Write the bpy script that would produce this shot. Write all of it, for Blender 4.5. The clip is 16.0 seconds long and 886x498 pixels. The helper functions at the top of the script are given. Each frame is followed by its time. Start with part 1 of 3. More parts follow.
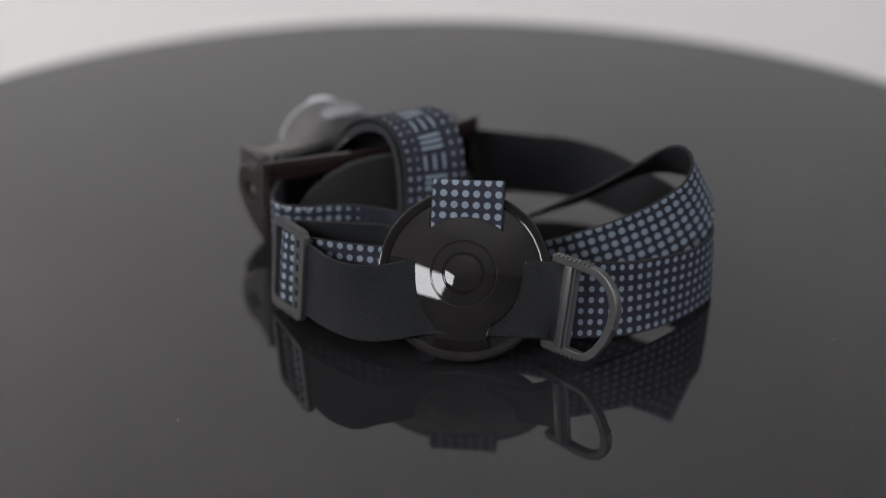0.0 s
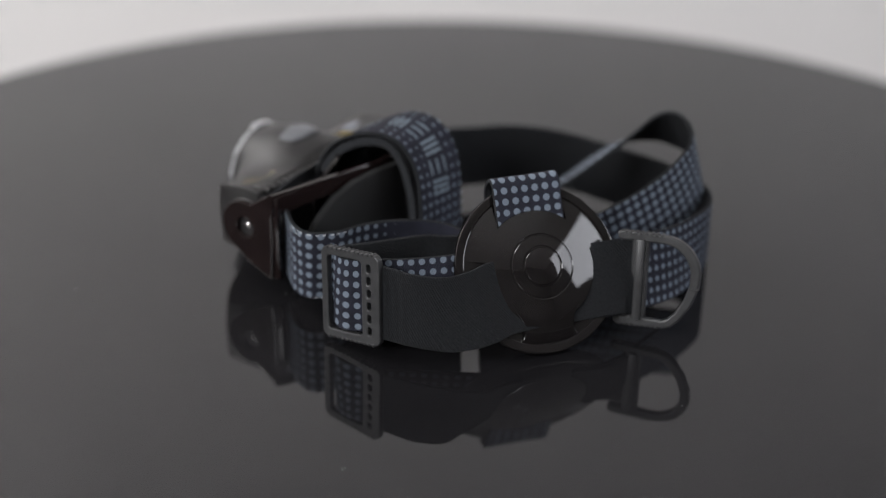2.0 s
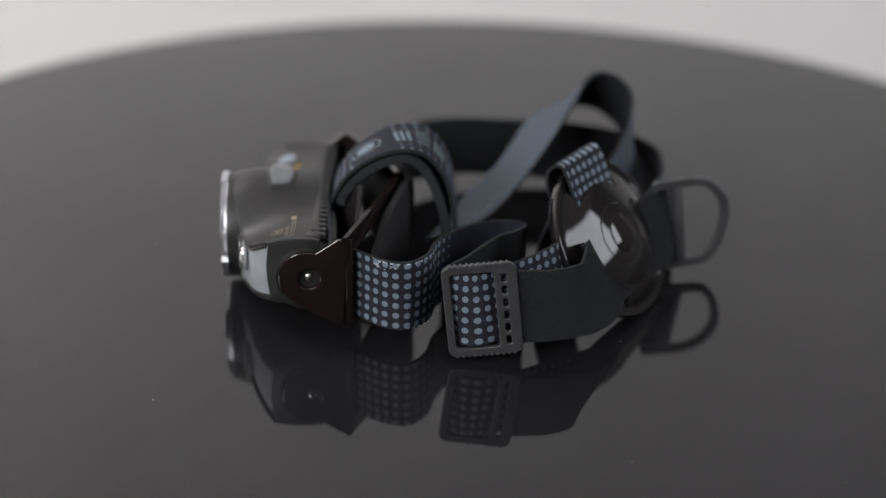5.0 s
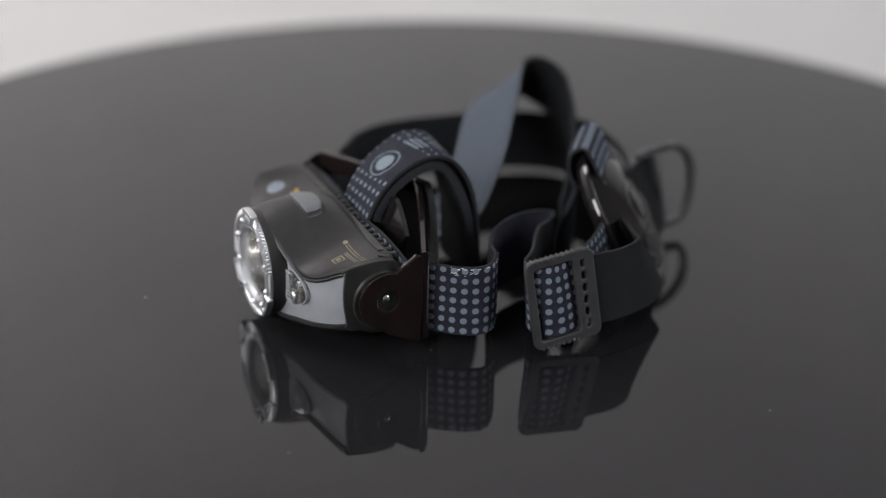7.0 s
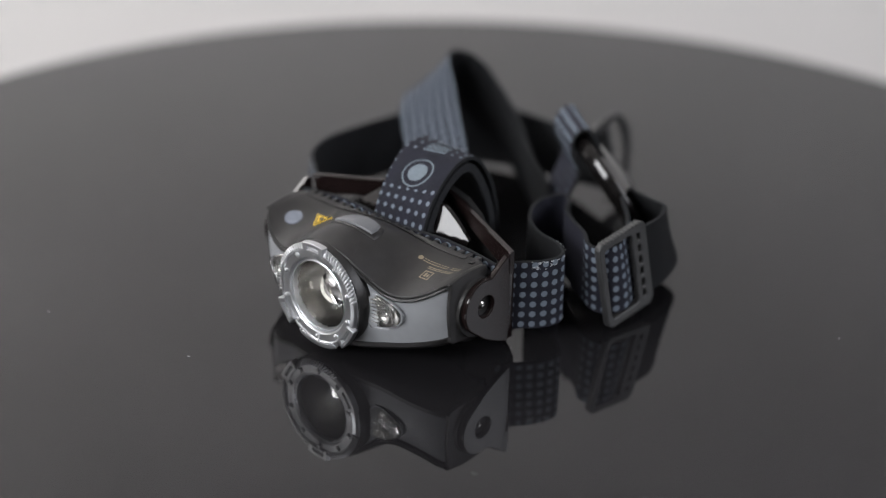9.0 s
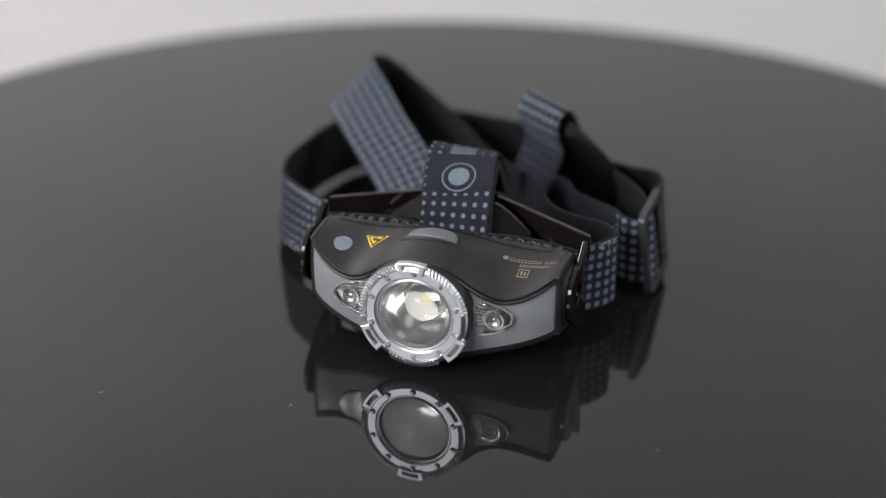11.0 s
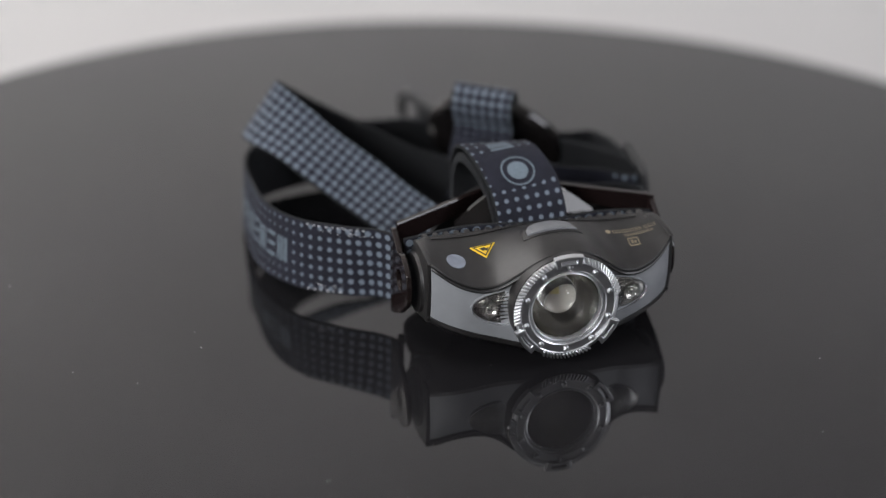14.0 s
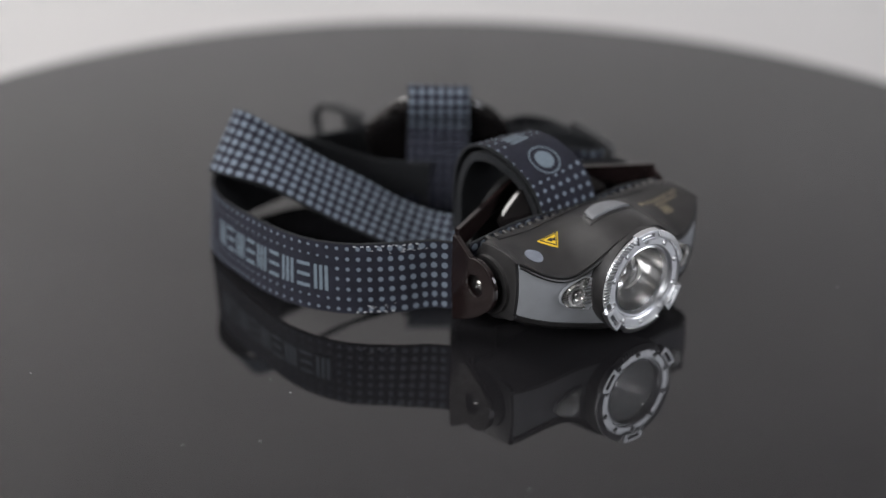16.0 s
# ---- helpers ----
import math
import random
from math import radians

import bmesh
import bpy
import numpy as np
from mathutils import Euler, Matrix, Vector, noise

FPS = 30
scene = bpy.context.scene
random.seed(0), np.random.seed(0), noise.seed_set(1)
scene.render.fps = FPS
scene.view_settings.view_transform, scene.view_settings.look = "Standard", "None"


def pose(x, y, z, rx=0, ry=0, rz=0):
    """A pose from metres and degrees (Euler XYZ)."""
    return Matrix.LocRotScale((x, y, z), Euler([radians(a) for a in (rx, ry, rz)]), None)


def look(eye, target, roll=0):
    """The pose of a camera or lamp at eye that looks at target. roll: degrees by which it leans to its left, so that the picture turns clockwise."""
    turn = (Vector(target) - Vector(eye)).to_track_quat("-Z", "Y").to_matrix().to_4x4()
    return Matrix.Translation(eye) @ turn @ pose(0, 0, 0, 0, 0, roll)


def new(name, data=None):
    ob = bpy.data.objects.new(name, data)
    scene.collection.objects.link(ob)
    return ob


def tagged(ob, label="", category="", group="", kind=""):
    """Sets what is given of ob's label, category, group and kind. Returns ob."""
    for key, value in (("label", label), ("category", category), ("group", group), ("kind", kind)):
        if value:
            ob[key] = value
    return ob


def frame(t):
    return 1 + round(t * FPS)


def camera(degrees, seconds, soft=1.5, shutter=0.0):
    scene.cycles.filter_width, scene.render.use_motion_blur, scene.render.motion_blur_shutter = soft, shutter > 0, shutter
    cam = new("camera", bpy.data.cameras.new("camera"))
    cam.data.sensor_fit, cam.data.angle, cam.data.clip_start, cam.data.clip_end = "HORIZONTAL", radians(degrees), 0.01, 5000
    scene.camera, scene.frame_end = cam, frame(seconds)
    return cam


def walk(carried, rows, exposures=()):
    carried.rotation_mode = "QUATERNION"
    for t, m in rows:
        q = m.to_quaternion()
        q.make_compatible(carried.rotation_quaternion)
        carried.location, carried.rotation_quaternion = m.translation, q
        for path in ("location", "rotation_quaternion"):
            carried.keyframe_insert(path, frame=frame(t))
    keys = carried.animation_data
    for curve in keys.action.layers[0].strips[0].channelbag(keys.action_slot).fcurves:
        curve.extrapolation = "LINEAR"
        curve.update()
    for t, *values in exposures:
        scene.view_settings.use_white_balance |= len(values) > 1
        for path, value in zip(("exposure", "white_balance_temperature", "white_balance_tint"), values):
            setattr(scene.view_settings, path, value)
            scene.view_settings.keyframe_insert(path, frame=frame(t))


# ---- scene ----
# ---- camera ----
cam = camera(31.574, 16.0, 1.2)
EYE = Matrix.Translation((0, -0.5, 0.25006)) @ pose(0, 0, 0, 0, 0, 0.578) @ pose(0, 0, 0, 90 - 26.125) @ pose(0, 0, 0, 0, 0, 0.784)
cam.data.dof.use_dof = True
cam.data.dof.focus_distance = 0.488
cam.data.dof.aperture_fstop = 4.0
walk(cam, [(0.0, EYE), (16.0, EYE)])

# turn of the glossy disc and of all that rests on it, in degrees, against its place at 12.5 s
TURN = [(0.0, -146.0), (0.5, -140.13), (1.0, -134.19), (1.5, -128.22), (2.0, -122.18), (2.5, -116.1), (3.0, -110.0),
        (3.5, -104.03), (4.0, -98.23), (4.8, -89.2), (5.6, -80.2), (6.5, -70.07), (7.0, -64.43), (7.5, -58.66), (8.0, -52.82),
        (8.5, -47.04), (9.0, -41.21), (9.8, -31.8), (10.6, -22.4), (11.5, -11.69), (12.0, -5.83), (12.5, 0.0), (13.0, 5.76),
        (13.5, 11.5), (14.0, 17.24), (14.5, 22.99), (15.0, 28.69), (15.5, 34.33), (16.0, 39.96)]

# ---- world and light ----
world = bpy.data.worlds.new("sky")
scene.world = world
world.use_nodes = True
wn = world.node_tree.nodes
sky = wn.new("ShaderNodeTexSky")
sky.sky_type, sky.sun_disc = "NISHITA", False
sky.sun_elevation, sky.sun_rotation = radians(35), radians(90)
world.node_tree.links.new(sky.outputs[0], wn["Background"].inputs[0])
wn["Background"].inputs[1].default_value = 0.08
scene.view_settings.exposure = 0.0


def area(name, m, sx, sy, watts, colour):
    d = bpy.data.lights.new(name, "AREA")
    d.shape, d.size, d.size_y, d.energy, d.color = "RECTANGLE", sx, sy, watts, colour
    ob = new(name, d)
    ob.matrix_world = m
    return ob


# an unseen window to the side, one behind the camera, set by their reflections
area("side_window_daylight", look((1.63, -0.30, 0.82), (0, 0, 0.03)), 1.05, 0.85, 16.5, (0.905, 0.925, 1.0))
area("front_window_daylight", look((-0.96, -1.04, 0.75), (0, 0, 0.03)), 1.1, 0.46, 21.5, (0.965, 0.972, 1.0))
# fill light added under the ceiling to brighten the far wall; no lamp known
area("far_wall_fill_light", look((-1.6, 0.7, 1.64), (-1.45, 0.8, 0)), 0.8, 1.0, 28.5, (1.0, 0.98, 0.97))

# ---- materials ----
def mat(name, colour, rough=0.5, metal=0.0, vary=0.15, scale=60.0, bump=0.0, bscale=400.0, spec=0.5, coat=0.0, rvary=0.1, ior=1.5):
    m = bpy.data.materials.new(name)
    m.use_nodes = True
    nt = m.node_tree
    b = nt.nodes["Principled BSDF"]
    co = nt.nodes.new("ShaderNodeTexCoord")
    n1 = nt.nodes.new("ShaderNodeTexNoise")
    n1.inputs["Scale"].default_value, n1.inputs["Detail"].default_value = scale, 6
    nt.links.new(co.outputs["Object"], n1.inputs["Vector"])
    rp = nt.nodes.new("ShaderNodeMapRange")
    rp.inputs[1].default_value, rp.inputs[2].default_value = 0.3, 0.7
    rp.inputs[3].default_value, rp.inputs[4].default_value = 1 - vary, 1 + vary
    nt.links.new(n1.outputs[0], rp.inputs[0])
    mx = nt.nodes.new("ShaderNodeMix")
    mx.data_type, mx.blend_type = "RGBA", "MULTIPLY"
    mx.inputs[0].default_value = 1
    mx.inputs[6].default_value = (*colour, 1)
    nt.links.new(rp.outputs[0], mx.inputs[7])
    nt.links.new(mx.outputs[2], b.inputs["Base Color"])
    n2 = nt.nodes.new("ShaderNodeTexNoise")
    n2.inputs["Scale"].default_value, n2.inputs["Detail"].default_value = bscale, 4
    nt.links.new(co.outputs["Object"], n2.inputs["Vector"])
    rr = nt.nodes.new("ShaderNodeMapRange")
    rr.inputs[3].default_value, rr.inputs[4].default_value = max(0.0, rough * (1 - rvary)), min(1.0, rough * (1 + rvary))
    nt.links.new(n1.outputs[0], rr.inputs[0])
    nt.links.new(rr.outputs[0], b.inputs["Roughness"])
    b.inputs["Metallic"].default_value = metal
    b.inputs["Specular IOR Level"].default_value = spec
    b.inputs["IOR"].default_value = ior
    b.inputs["Coat Weight"].default_value = coat
    if bump:
        bp = nt.nodes.new("ShaderNodeBump")
        bp.inputs["Strength"].default_value, bp.inputs["Distance"].default_value = bump, 0.0004
        nt.links.new(n2.outputs[0], bp.inputs["Height"])
        nt.links.new(bp.outputs[0], b.inputs["Normal"])
    return m


def glass(name, colour=(1, 1, 1), rough=0.0, ior=1.49):
    m = mat(name, colour, rough, vary=0.02, ior=ior)
    m.node_tree.nodes["Principled BSDF"].inputs["Transmission Weight"].default_value = 1.0
    return m


M_DISC = mat("black_gloss_glass", (0.011, 0.0105, 0.0115), 0.03, vary=0.3, scale=8, rvary=0.3, ior=1.48)
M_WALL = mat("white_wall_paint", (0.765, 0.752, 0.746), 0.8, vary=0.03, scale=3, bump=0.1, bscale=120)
# dark colour stands in for a dim room and cuts bounced light
M_DIM = mat("dimmed_unseen_wall", (0.2, 0.195, 0.19), 0.8, vary=0.05, scale=3, bump=0.1, bscale=120)
M_POLISH = mat("polished_silver", (0.6, 0.59, 0.57), 0.16, 1.0, vary=0.05, scale=200)
M_PALE = mat("pale_translucent_plastic", (0.19, 0.21, 0.25), 0.2, vary=0.1, scale=400)
M_FOAM = mat("black_foam", (0.0085, 0.0085, 0.009), 0.95, vary=0.3, scale=900, bump=0.4, bscale=2500)
M_BUTTON = mat("grey_rubber", (0.14, 0.145, 0.155), 0.45, vary=0.08, scale=300)
M_LIP = mat("satin_black_lip", (0.014, 0.014, 0.014), 0.42, vary=0.2, scale=300)
M_THREAD = mat("white_thread", (0.6, 0.62, 0.65), 0.6, vary=0.2, scale=900)
M_FLOOR = mat("pale_floor", (0.6, 0.59, 0.57), 0.5, vary=0.08, scale=5)
M_BLACK = mat("matt_black_rubber_plastic", (0.016, 0.015, 0.015), 0.42, vary=0.25, scale=300, bump=0.12, bscale=4000)
M_GLOSS = mat("gloss_black_plastic", (0.0095, 0.0082, 0.0082), 0.05, vary=0.3, scale=120, rvary=0.5)
M_GREY = mat("grey_plastic", (0.25, 0.26, 0.275), 0.38, vary=0.06, scale=200, bump=0.05, bscale=5000)
M_ARM = mat("polished_black_plastic", (0.0125, 0.0078, 0.0076), 0.09, vary=0.2, scale=120, rvary=0.3)
M_CHROME = mat("satin_silver_ring", (0.66, 0.67, 0.69), 0.36, 1.0, vary=0.06, scale=250)
M_BUCKLE = mat("satin_black_buckle", (0.034, 0.034, 0.035), 0.4, vary=0.2, scale=250, bump=0.05, bscale=3000)
M_YELLOW = mat("yellow_label", (0.75, 0.5, 0.03), 0.4, vary=0.06)
M_GOLD = mat("gold_print", (0.24, 0.2, 0.13), 0.45, vary=0.1)
M_CLEAR = glass("clear_plastic")


def thin_cover(name):
    """A thin clear sheet: see-through, with a faint gloss."""
    m = bpy.data.materials.new(name)
    m.use_nodes = True
    nt = m.node_tree
    nt.nodes.remove(nt.nodes["Principled BSDF"])
    mix = nt.nodes.new("ShaderNodeMixShader")
    tr, gl = nt.nodes.new("ShaderNodeBsdfTransparent"), nt.nodes.new("ShaderNodeBsdfGlossy")
    gl.inputs["Roughness"].default_value = 0.02
    mix.inputs[0].default_value = 0.04
    nt.links.new(tr.outputs[0], mix.inputs[1])
    nt.links.new(gl.outputs[0], mix.inputs[2])
    nt.links.new(mix.outputs[0], nt.nodes["Material Output"].inputs[0])
    return m


M_COVER = thin_cover("clear_cover")
M_BOARD = mat("pale_lamp_board", (0.6, 0.58, 0.52), 0.5, vary=0.1, scale=300)
M_LED = mat("led_phosphor", (0.6, 0.52, 0.2), 0.4, vary=0.05)
M_PRINT = mat("blue_grey_print", (0.135, 0.172, 0.205), 0.6, vary=0.1, scale=900)
M_DUST = mat("dust_speck", (0.32, 0.32, 0.32), 0.8)


def strap_mat(name, base, dots=True):
    """Woven webbing; printed dots by the length and width laid down as UV in metres."""
    m = mat(name, base, 0.8, vary=0.25 if dots else 0.35, scale=250 if dots else 1500, bump=0.0, spec=0.22)
    nt = m.node_tree
    b = nt.nodes["Principled BSDF"]
    uv = nt.nodes.new("ShaderNodeTexCoord")
    sep = nt.nodes.new("ShaderNodeSeparateXYZ")
    nt.links.new(uv.outputs["UV"], sep.inputs[0])

    def op(kind, a, v):
        n = nt.nodes.new("ShaderNodeMath")
        n.operation = kind
        for i, q in enumerate((a, v)):
            if isinstance(q, (int, float)):
                n.inputs[i].default_value = q
            elif q is not None:
                nt.links.new(q, n.inputs[i])
        return n.outputs[0]

    # twill weave relief
    w1 = op("SINE", op("MULTIPLY", op("ADD", sep.outputs[0], sep.outputs[1]), 6283 / 0.9), None)
    w2 = op("SINE", op("MULTIPLY", sep.outputs[1], 6283 / 0.55), None)
    weave = op("MULTIPLY", w1, w2)
    bp = nt.nodes.new("ShaderNodeBump")
    bp.inputs["Strength"].default_value, bp.inputs["Distance"].default_value = (0.4 if dots else 1.0), 0.0003
    nt.links.new(weave, bp.inputs["Height"])
    nt.links.new(bp.outputs[0], b.inputs["Normal"])
    if dots:
        P = 0.0035
        du = op("SUBTRACT", op("FRACT", op("DIVIDE", sep.outputs[0], P), None), 0.5)
        dv = op("SUBTRACT", op("FRACT", op("ADD", op("DIVIDE", sep.outputs[1], P), 0.0), None), 0.5)
        r = op("SQRT", op("ADD", op("MULTIPLY", du, du), op("MULTIPLY", dv, dv)), None)
        at = nt.nodes.new("ShaderNodeAttribute")
        at.attribute_name = "dot"
        nz = nt.nodes.new("ShaderNodeTexNoise")
        nz.inputs["Scale"].default_value = 2500
        rr = op("ADD", r, op("MULTIPLY", op("SUBTRACT", nz.outputs[0], 0.5), 0.14))
        edge = nt.nodes.new("ShaderNodeMapRange")
        nt.links.new(rr, edge.inputs[0])
        nt.links.new(op("SUBTRACT", at.outputs["Fac"], 0.03), edge.inputs[1])
        nt.links.new(op("ADD", at.outputs["Fac"], 0.03), edge.inputs[2])
        edge.inputs[3].default_value, edge.inputs[4].default_value = 1, 0
        old = b.inputs["Base Color"].links[0].from_socket
        mx = nt.nodes.new("ShaderNodeMix")
        mx.data_type = "RGBA"
        nt.links.new(edge.outputs[0], mx.inputs[0])
        nt.links.new(old, mx.inputs[6])
        mx.inputs[7].default_value = (0.172, 0.206, 0.25, 1)
        nt.links.new(mx.outputs[2], b.inputs["Base Color"])
    return m


M_STRAP = strap_mat("dotted_webbing", (0.0162, 0.0168, 0.0262))
M_PLAIN = strap_mat("plain_webbing", (0.0215, 0.0228, 0.0255), False)

# ---- helpers ----
MM = 0.001


def part(name, bm, material, parent, label="", smooth=True, sharp=35):
    me = bpy.data.meshes.new(name)
    bmesh.ops.recalc_face_normals(bm, faces=bm.faces)
    bm.to_mesh(me)
    bm.free()
    for mt in (material if isinstance(material, (list, tuple)) else [material]):
        me.materials.append(mt)
    if smooth:
        me.shade_smooth()
        me.set_sharp_from_angle(angle=radians(sharp))
    ob = new(name, me)
    ob.parent = parent
    if label:
        tagged(ob, label)
    return ob


def box(bm, c, s, m=None, bevel=0.0, seg=2):
    """A bevelled block: centre and size in mm, in the space m."""
    r = bmesh.ops.create_cube(bm, size=1.0)
    vs = r["verts"]
    bmesh.ops.scale(bm, vec=[q * MM for q in s], verts=vs)
    if bevel:
        es = list({e for v in vs for e in v.link_edges})
        out = bmesh.ops.bevel(bm, geom=es, offset=bevel * MM, segments=seg, affect="EDGES", profile=0.5)
        vs = list({v for f in out["faces"] for v in f.verts} | {v for v in vs if v.is_valid})
    bmesh.ops.translate(bm, vec=[q * MM for q in c], verts=vs)
    if m is not None:
        bmesh.ops.transform(bm, matrix=m, verts=vs)
    return vs


def lathe(bm, profile, m=None, seg=64, closed=False):
    """Turns a profile of (radius, height) in mm about z."""
    rings = []
    for r, h in profile:
        if r <= 0:
            rings.append([bm.verts.new((0, 0, h * MM))])
        else:
            rings.append([bm.verts.new((r * MM * math.cos(2 * math.pi * i / seg), r * MM * math.sin(2 * math.pi * i / seg), h * MM)) for i in range(seg)])
    pairs = list(zip(rings, rings[1:])) + ([(rings[-1], rings[0])] if closed else [])
    for a, b in pairs:
        for i in range(seg):
            j = (i + 1) % seg
            q = [a[i % len(a)], a[j % len(a)], b[j % len(b)], b[i % len(b)]]
            q = [v for k, v in enumerate(q) if v not in q[:k]]
            if len(q) > 2:
                bm.faces.new(q)
    vs = [v for ring in rings for v in ring]
    if m is not None:
        bmesh.ops.transform(bm, matrix=m, verts=vs)
    return vs


def prism(bm, outline, depth, m=None, holes=(), bevel=0.0):
    """Extrudes an outline (x, y in mm) by depth along z, with holes through it."""
    loops = [outline, *holes]
    edges, vs = [], []
    for lp in loops:
        ring = [bm.verts.new((x * MM, y * MM, 0)) for x, y in lp]
        vs += ring
        edges += [bm.edges.new((ring[i], ring[(i + 1) % len(ring)])) for i in range(len(ring))]
    g = bmesh.ops.triangle_fill(bm, edges=edges, use_beauty=True, use_dissolve=False)
    fs = [f for f in g["geom"] if isinstance(f, bmesh.types.BMFace)]
    ex = bmesh.ops.extrude_face_region(bm, geom=fs)
    top = [v for v in ex["geom"] if isinstance(v, bmesh.types.BMVert)]
    bmesh.ops.translate(bm, vec=(0, 0, depth * MM), verts=top)
    vs += top
    if bevel:
        bmesh.ops.recalc_face_normals(bm, faces=list({f for v in vs for f in v.link_faces}))
        rim = [e for e in {e for v in vs for e in v.link_edges} if len(e.link_faces) == 2 and e.calc_face_angle(0) > 0.9 and
               abs(e.verts[0].co.z - e.verts[1].co.z) < 1e-7]
        out = bmesh.ops.bevel(bm, geom=rim, offset=bevel * MM, segments=2, affect="EDGES", profile=0.5)
        vs = list({v for f in out["faces"] for v in f.verts} | {v for v in vs if v.is_valid})
    if m is not None:
        bmesh.ops.transform(bm, matrix=m, verts=vs)
    return vs


def arc(cx, cy, r, a0, a1, n=16):
    return [(cx + r * math.cos(radians(a0 + (a1 - a0) * i / n)), cy + r * math.sin(radians(a0 + (a1 - a0) * i / n))) for i in range(n + 1)]


def rounded(w, h, r, n=5, cx=0, cy=0):
    out = []
    for sx, sy, a in ((1, -1, -90), (1, 1, 0), (-1, 1, 90), (-1, -1, 180)):
        out += arc(cx + sx * (w / 2 - r), cy + sy * (h / 2 - r), r, a, a + 90, n)
    return out


def spline(pts, n):
    """Catmull-Rom through rows of numbers, n steps a span."""
    P = np.array(pts, float)
    E = np.vstack([2 * P[0] - P[1], P, 2 * P[-1] - P[-2]])
    out = []
    for i in range(1, len(E) - 2):
        a, b, c, d = E[i - 1], E[i], E[i + 1], E[i + 2]
        for k in range(n):
            t = k / n
            out.append(0.5 * (2 * b + (c - a) * t + (2 * a - 5 * b + 4 * c - d) * t * t + (3 * b - a - 3 * c + d) * t ** 3))
    out.append(P[-1])
    return np.array(out)


def ribbon(name, rows, width, parent, label="", thick=1.3, n=10, dot=0.33, face=1, dots=None, mats=None, u0=0.0):
    """Webbing along rows of (x, y, z, wx, wy, wz): middle line and width direction in mm. The printed face lies on the side
    tangent x width, times face. dots: the dot radius by length in mm and place across, -1 to 1."""
    S = spline(rows, n)
    C, Wd = S[:, :3], S[:, 3:]
    T = np.gradient(C, axis=0)
    T /= np.linalg.norm(T, axis=1)[:, None]
    Wd = Wd - T * (Wd * T).sum(1)[:, None]
    Wd /= np.linalg.norm(Wd, axis=1)[:, None]
    N = np.cross(T, Wd) * face
    L = np.concatenate([[0], np.cumsum(np.linalg.norm(np.diff(C, axis=0), axis=1))])
    h, t = width / 2, thick / 2
    FN = 10
    ring = [(-h + 0.3 + (width - 0.6) * q / FN, t) for q in range(FN + 1)] + [(h, t - 0.35), (h, 0.35 - t), (h - 0.3, -t), (h / 2, -t), (0, -t), (-h / 2, -t), (-h + 0.3, -t), (-h, 0.35 - t), (-h, t - 0.35)]
    bm = bmesh.new()
    uvl = bm.loops.layers.uv.new("UVMap")
    dl = bm.verts.layers.float.new("dot")
    K = len(ring)
    R = []
    for i in range(len(C)):
        wob = 0.12 * math.sin(L[i] * 0.9) + 0.08 * math.sin(L[i] * 2.3 + 1)
        row = []
        for a, b in ring:
            v = bm.verts.new((C[i] + Wd[i] * (a + wob * (0.4 if abs(a) == h else 0)) + N[i] * (b + 0.32 * (a / h) ** 2 * math.sin(L[i] / 8 + 1.3 * (a > 0)))) * MM)
            s = L[i] / L[-1]
            v[dl] = dots(L[i], a / h) if dots else dot
            row.append(v)
        R.append(row)
    for i in range(len(C) - 1):
        for k in range(K):
            j = (k + 1) % K
            f = bm.faces.new((R[i][k], R[i + 1][k], R[i + 1][j], R[i][j]))
            f.material_index = 0 if k < FN else 1
            f.smooth = True
            for lp, (ii, kk) in zip(f.loops, ((i, k), (i + 1, k), (i + 1, j), (i, j))):
                lp[uvl].uv = ((L[ii] + u0) * MM, (ring[kk][0] + 0.5 * width) * MM)
    bm.faces.new(R[0]).material_index = 1
    bm.faces.new(R[-1][::-1]).material_index = 1
    return part(name, bm, mats or [M_STRAP, M_PLAIN], parent, label), C, Wd, N, L


def prints(name, polys, rib, parent, label="", thick=1.3, material=None):
    """Flat printed marks that follow a ribbon: polygons of (length, place across) in mm."""
    _, C, Wd, N, L = rib
    bm = bmesh.new()
    for poly in polys:
        vs = []
        for s, v in poly:
            c, w, n = [np.array([np.interp(s, L, A[:, i]) for i in range(3)]) for A in (C, Wd, N)]
            vs.append(bm.verts.new((c + w * v + n * (thick / 2 + 0.09)) * MM))
        bm.faces.new(vs)
    me_part = part(name, bm, material or M_PRINT, parent, label, smooth=False)
    return me_part


def bar(s0, s1, v0, v1, step=1.2):
    """A bar cut across its length into short pieces, so that it bends with the webbing."""
    n = max(1, int(math.ceil(abs(s1 - s0) / step)))
    q = [s0 + (s1 - s0) * i / n for i in range(n + 1)]
    return [[(a, v0), (b, v0), (b, v1), (a, v1)] for a, b in zip(q, q[1:])]


# ---- room ----
def slab(name, c, s, material, label, category, kind="structure"):
    bm = bmesh.new()
    box(bm, [q * 1000 for q in c], [q * 1000 for q in s])
    return tagged(part(name, bm, material, None, smooth=False), label, category, kind=kind)


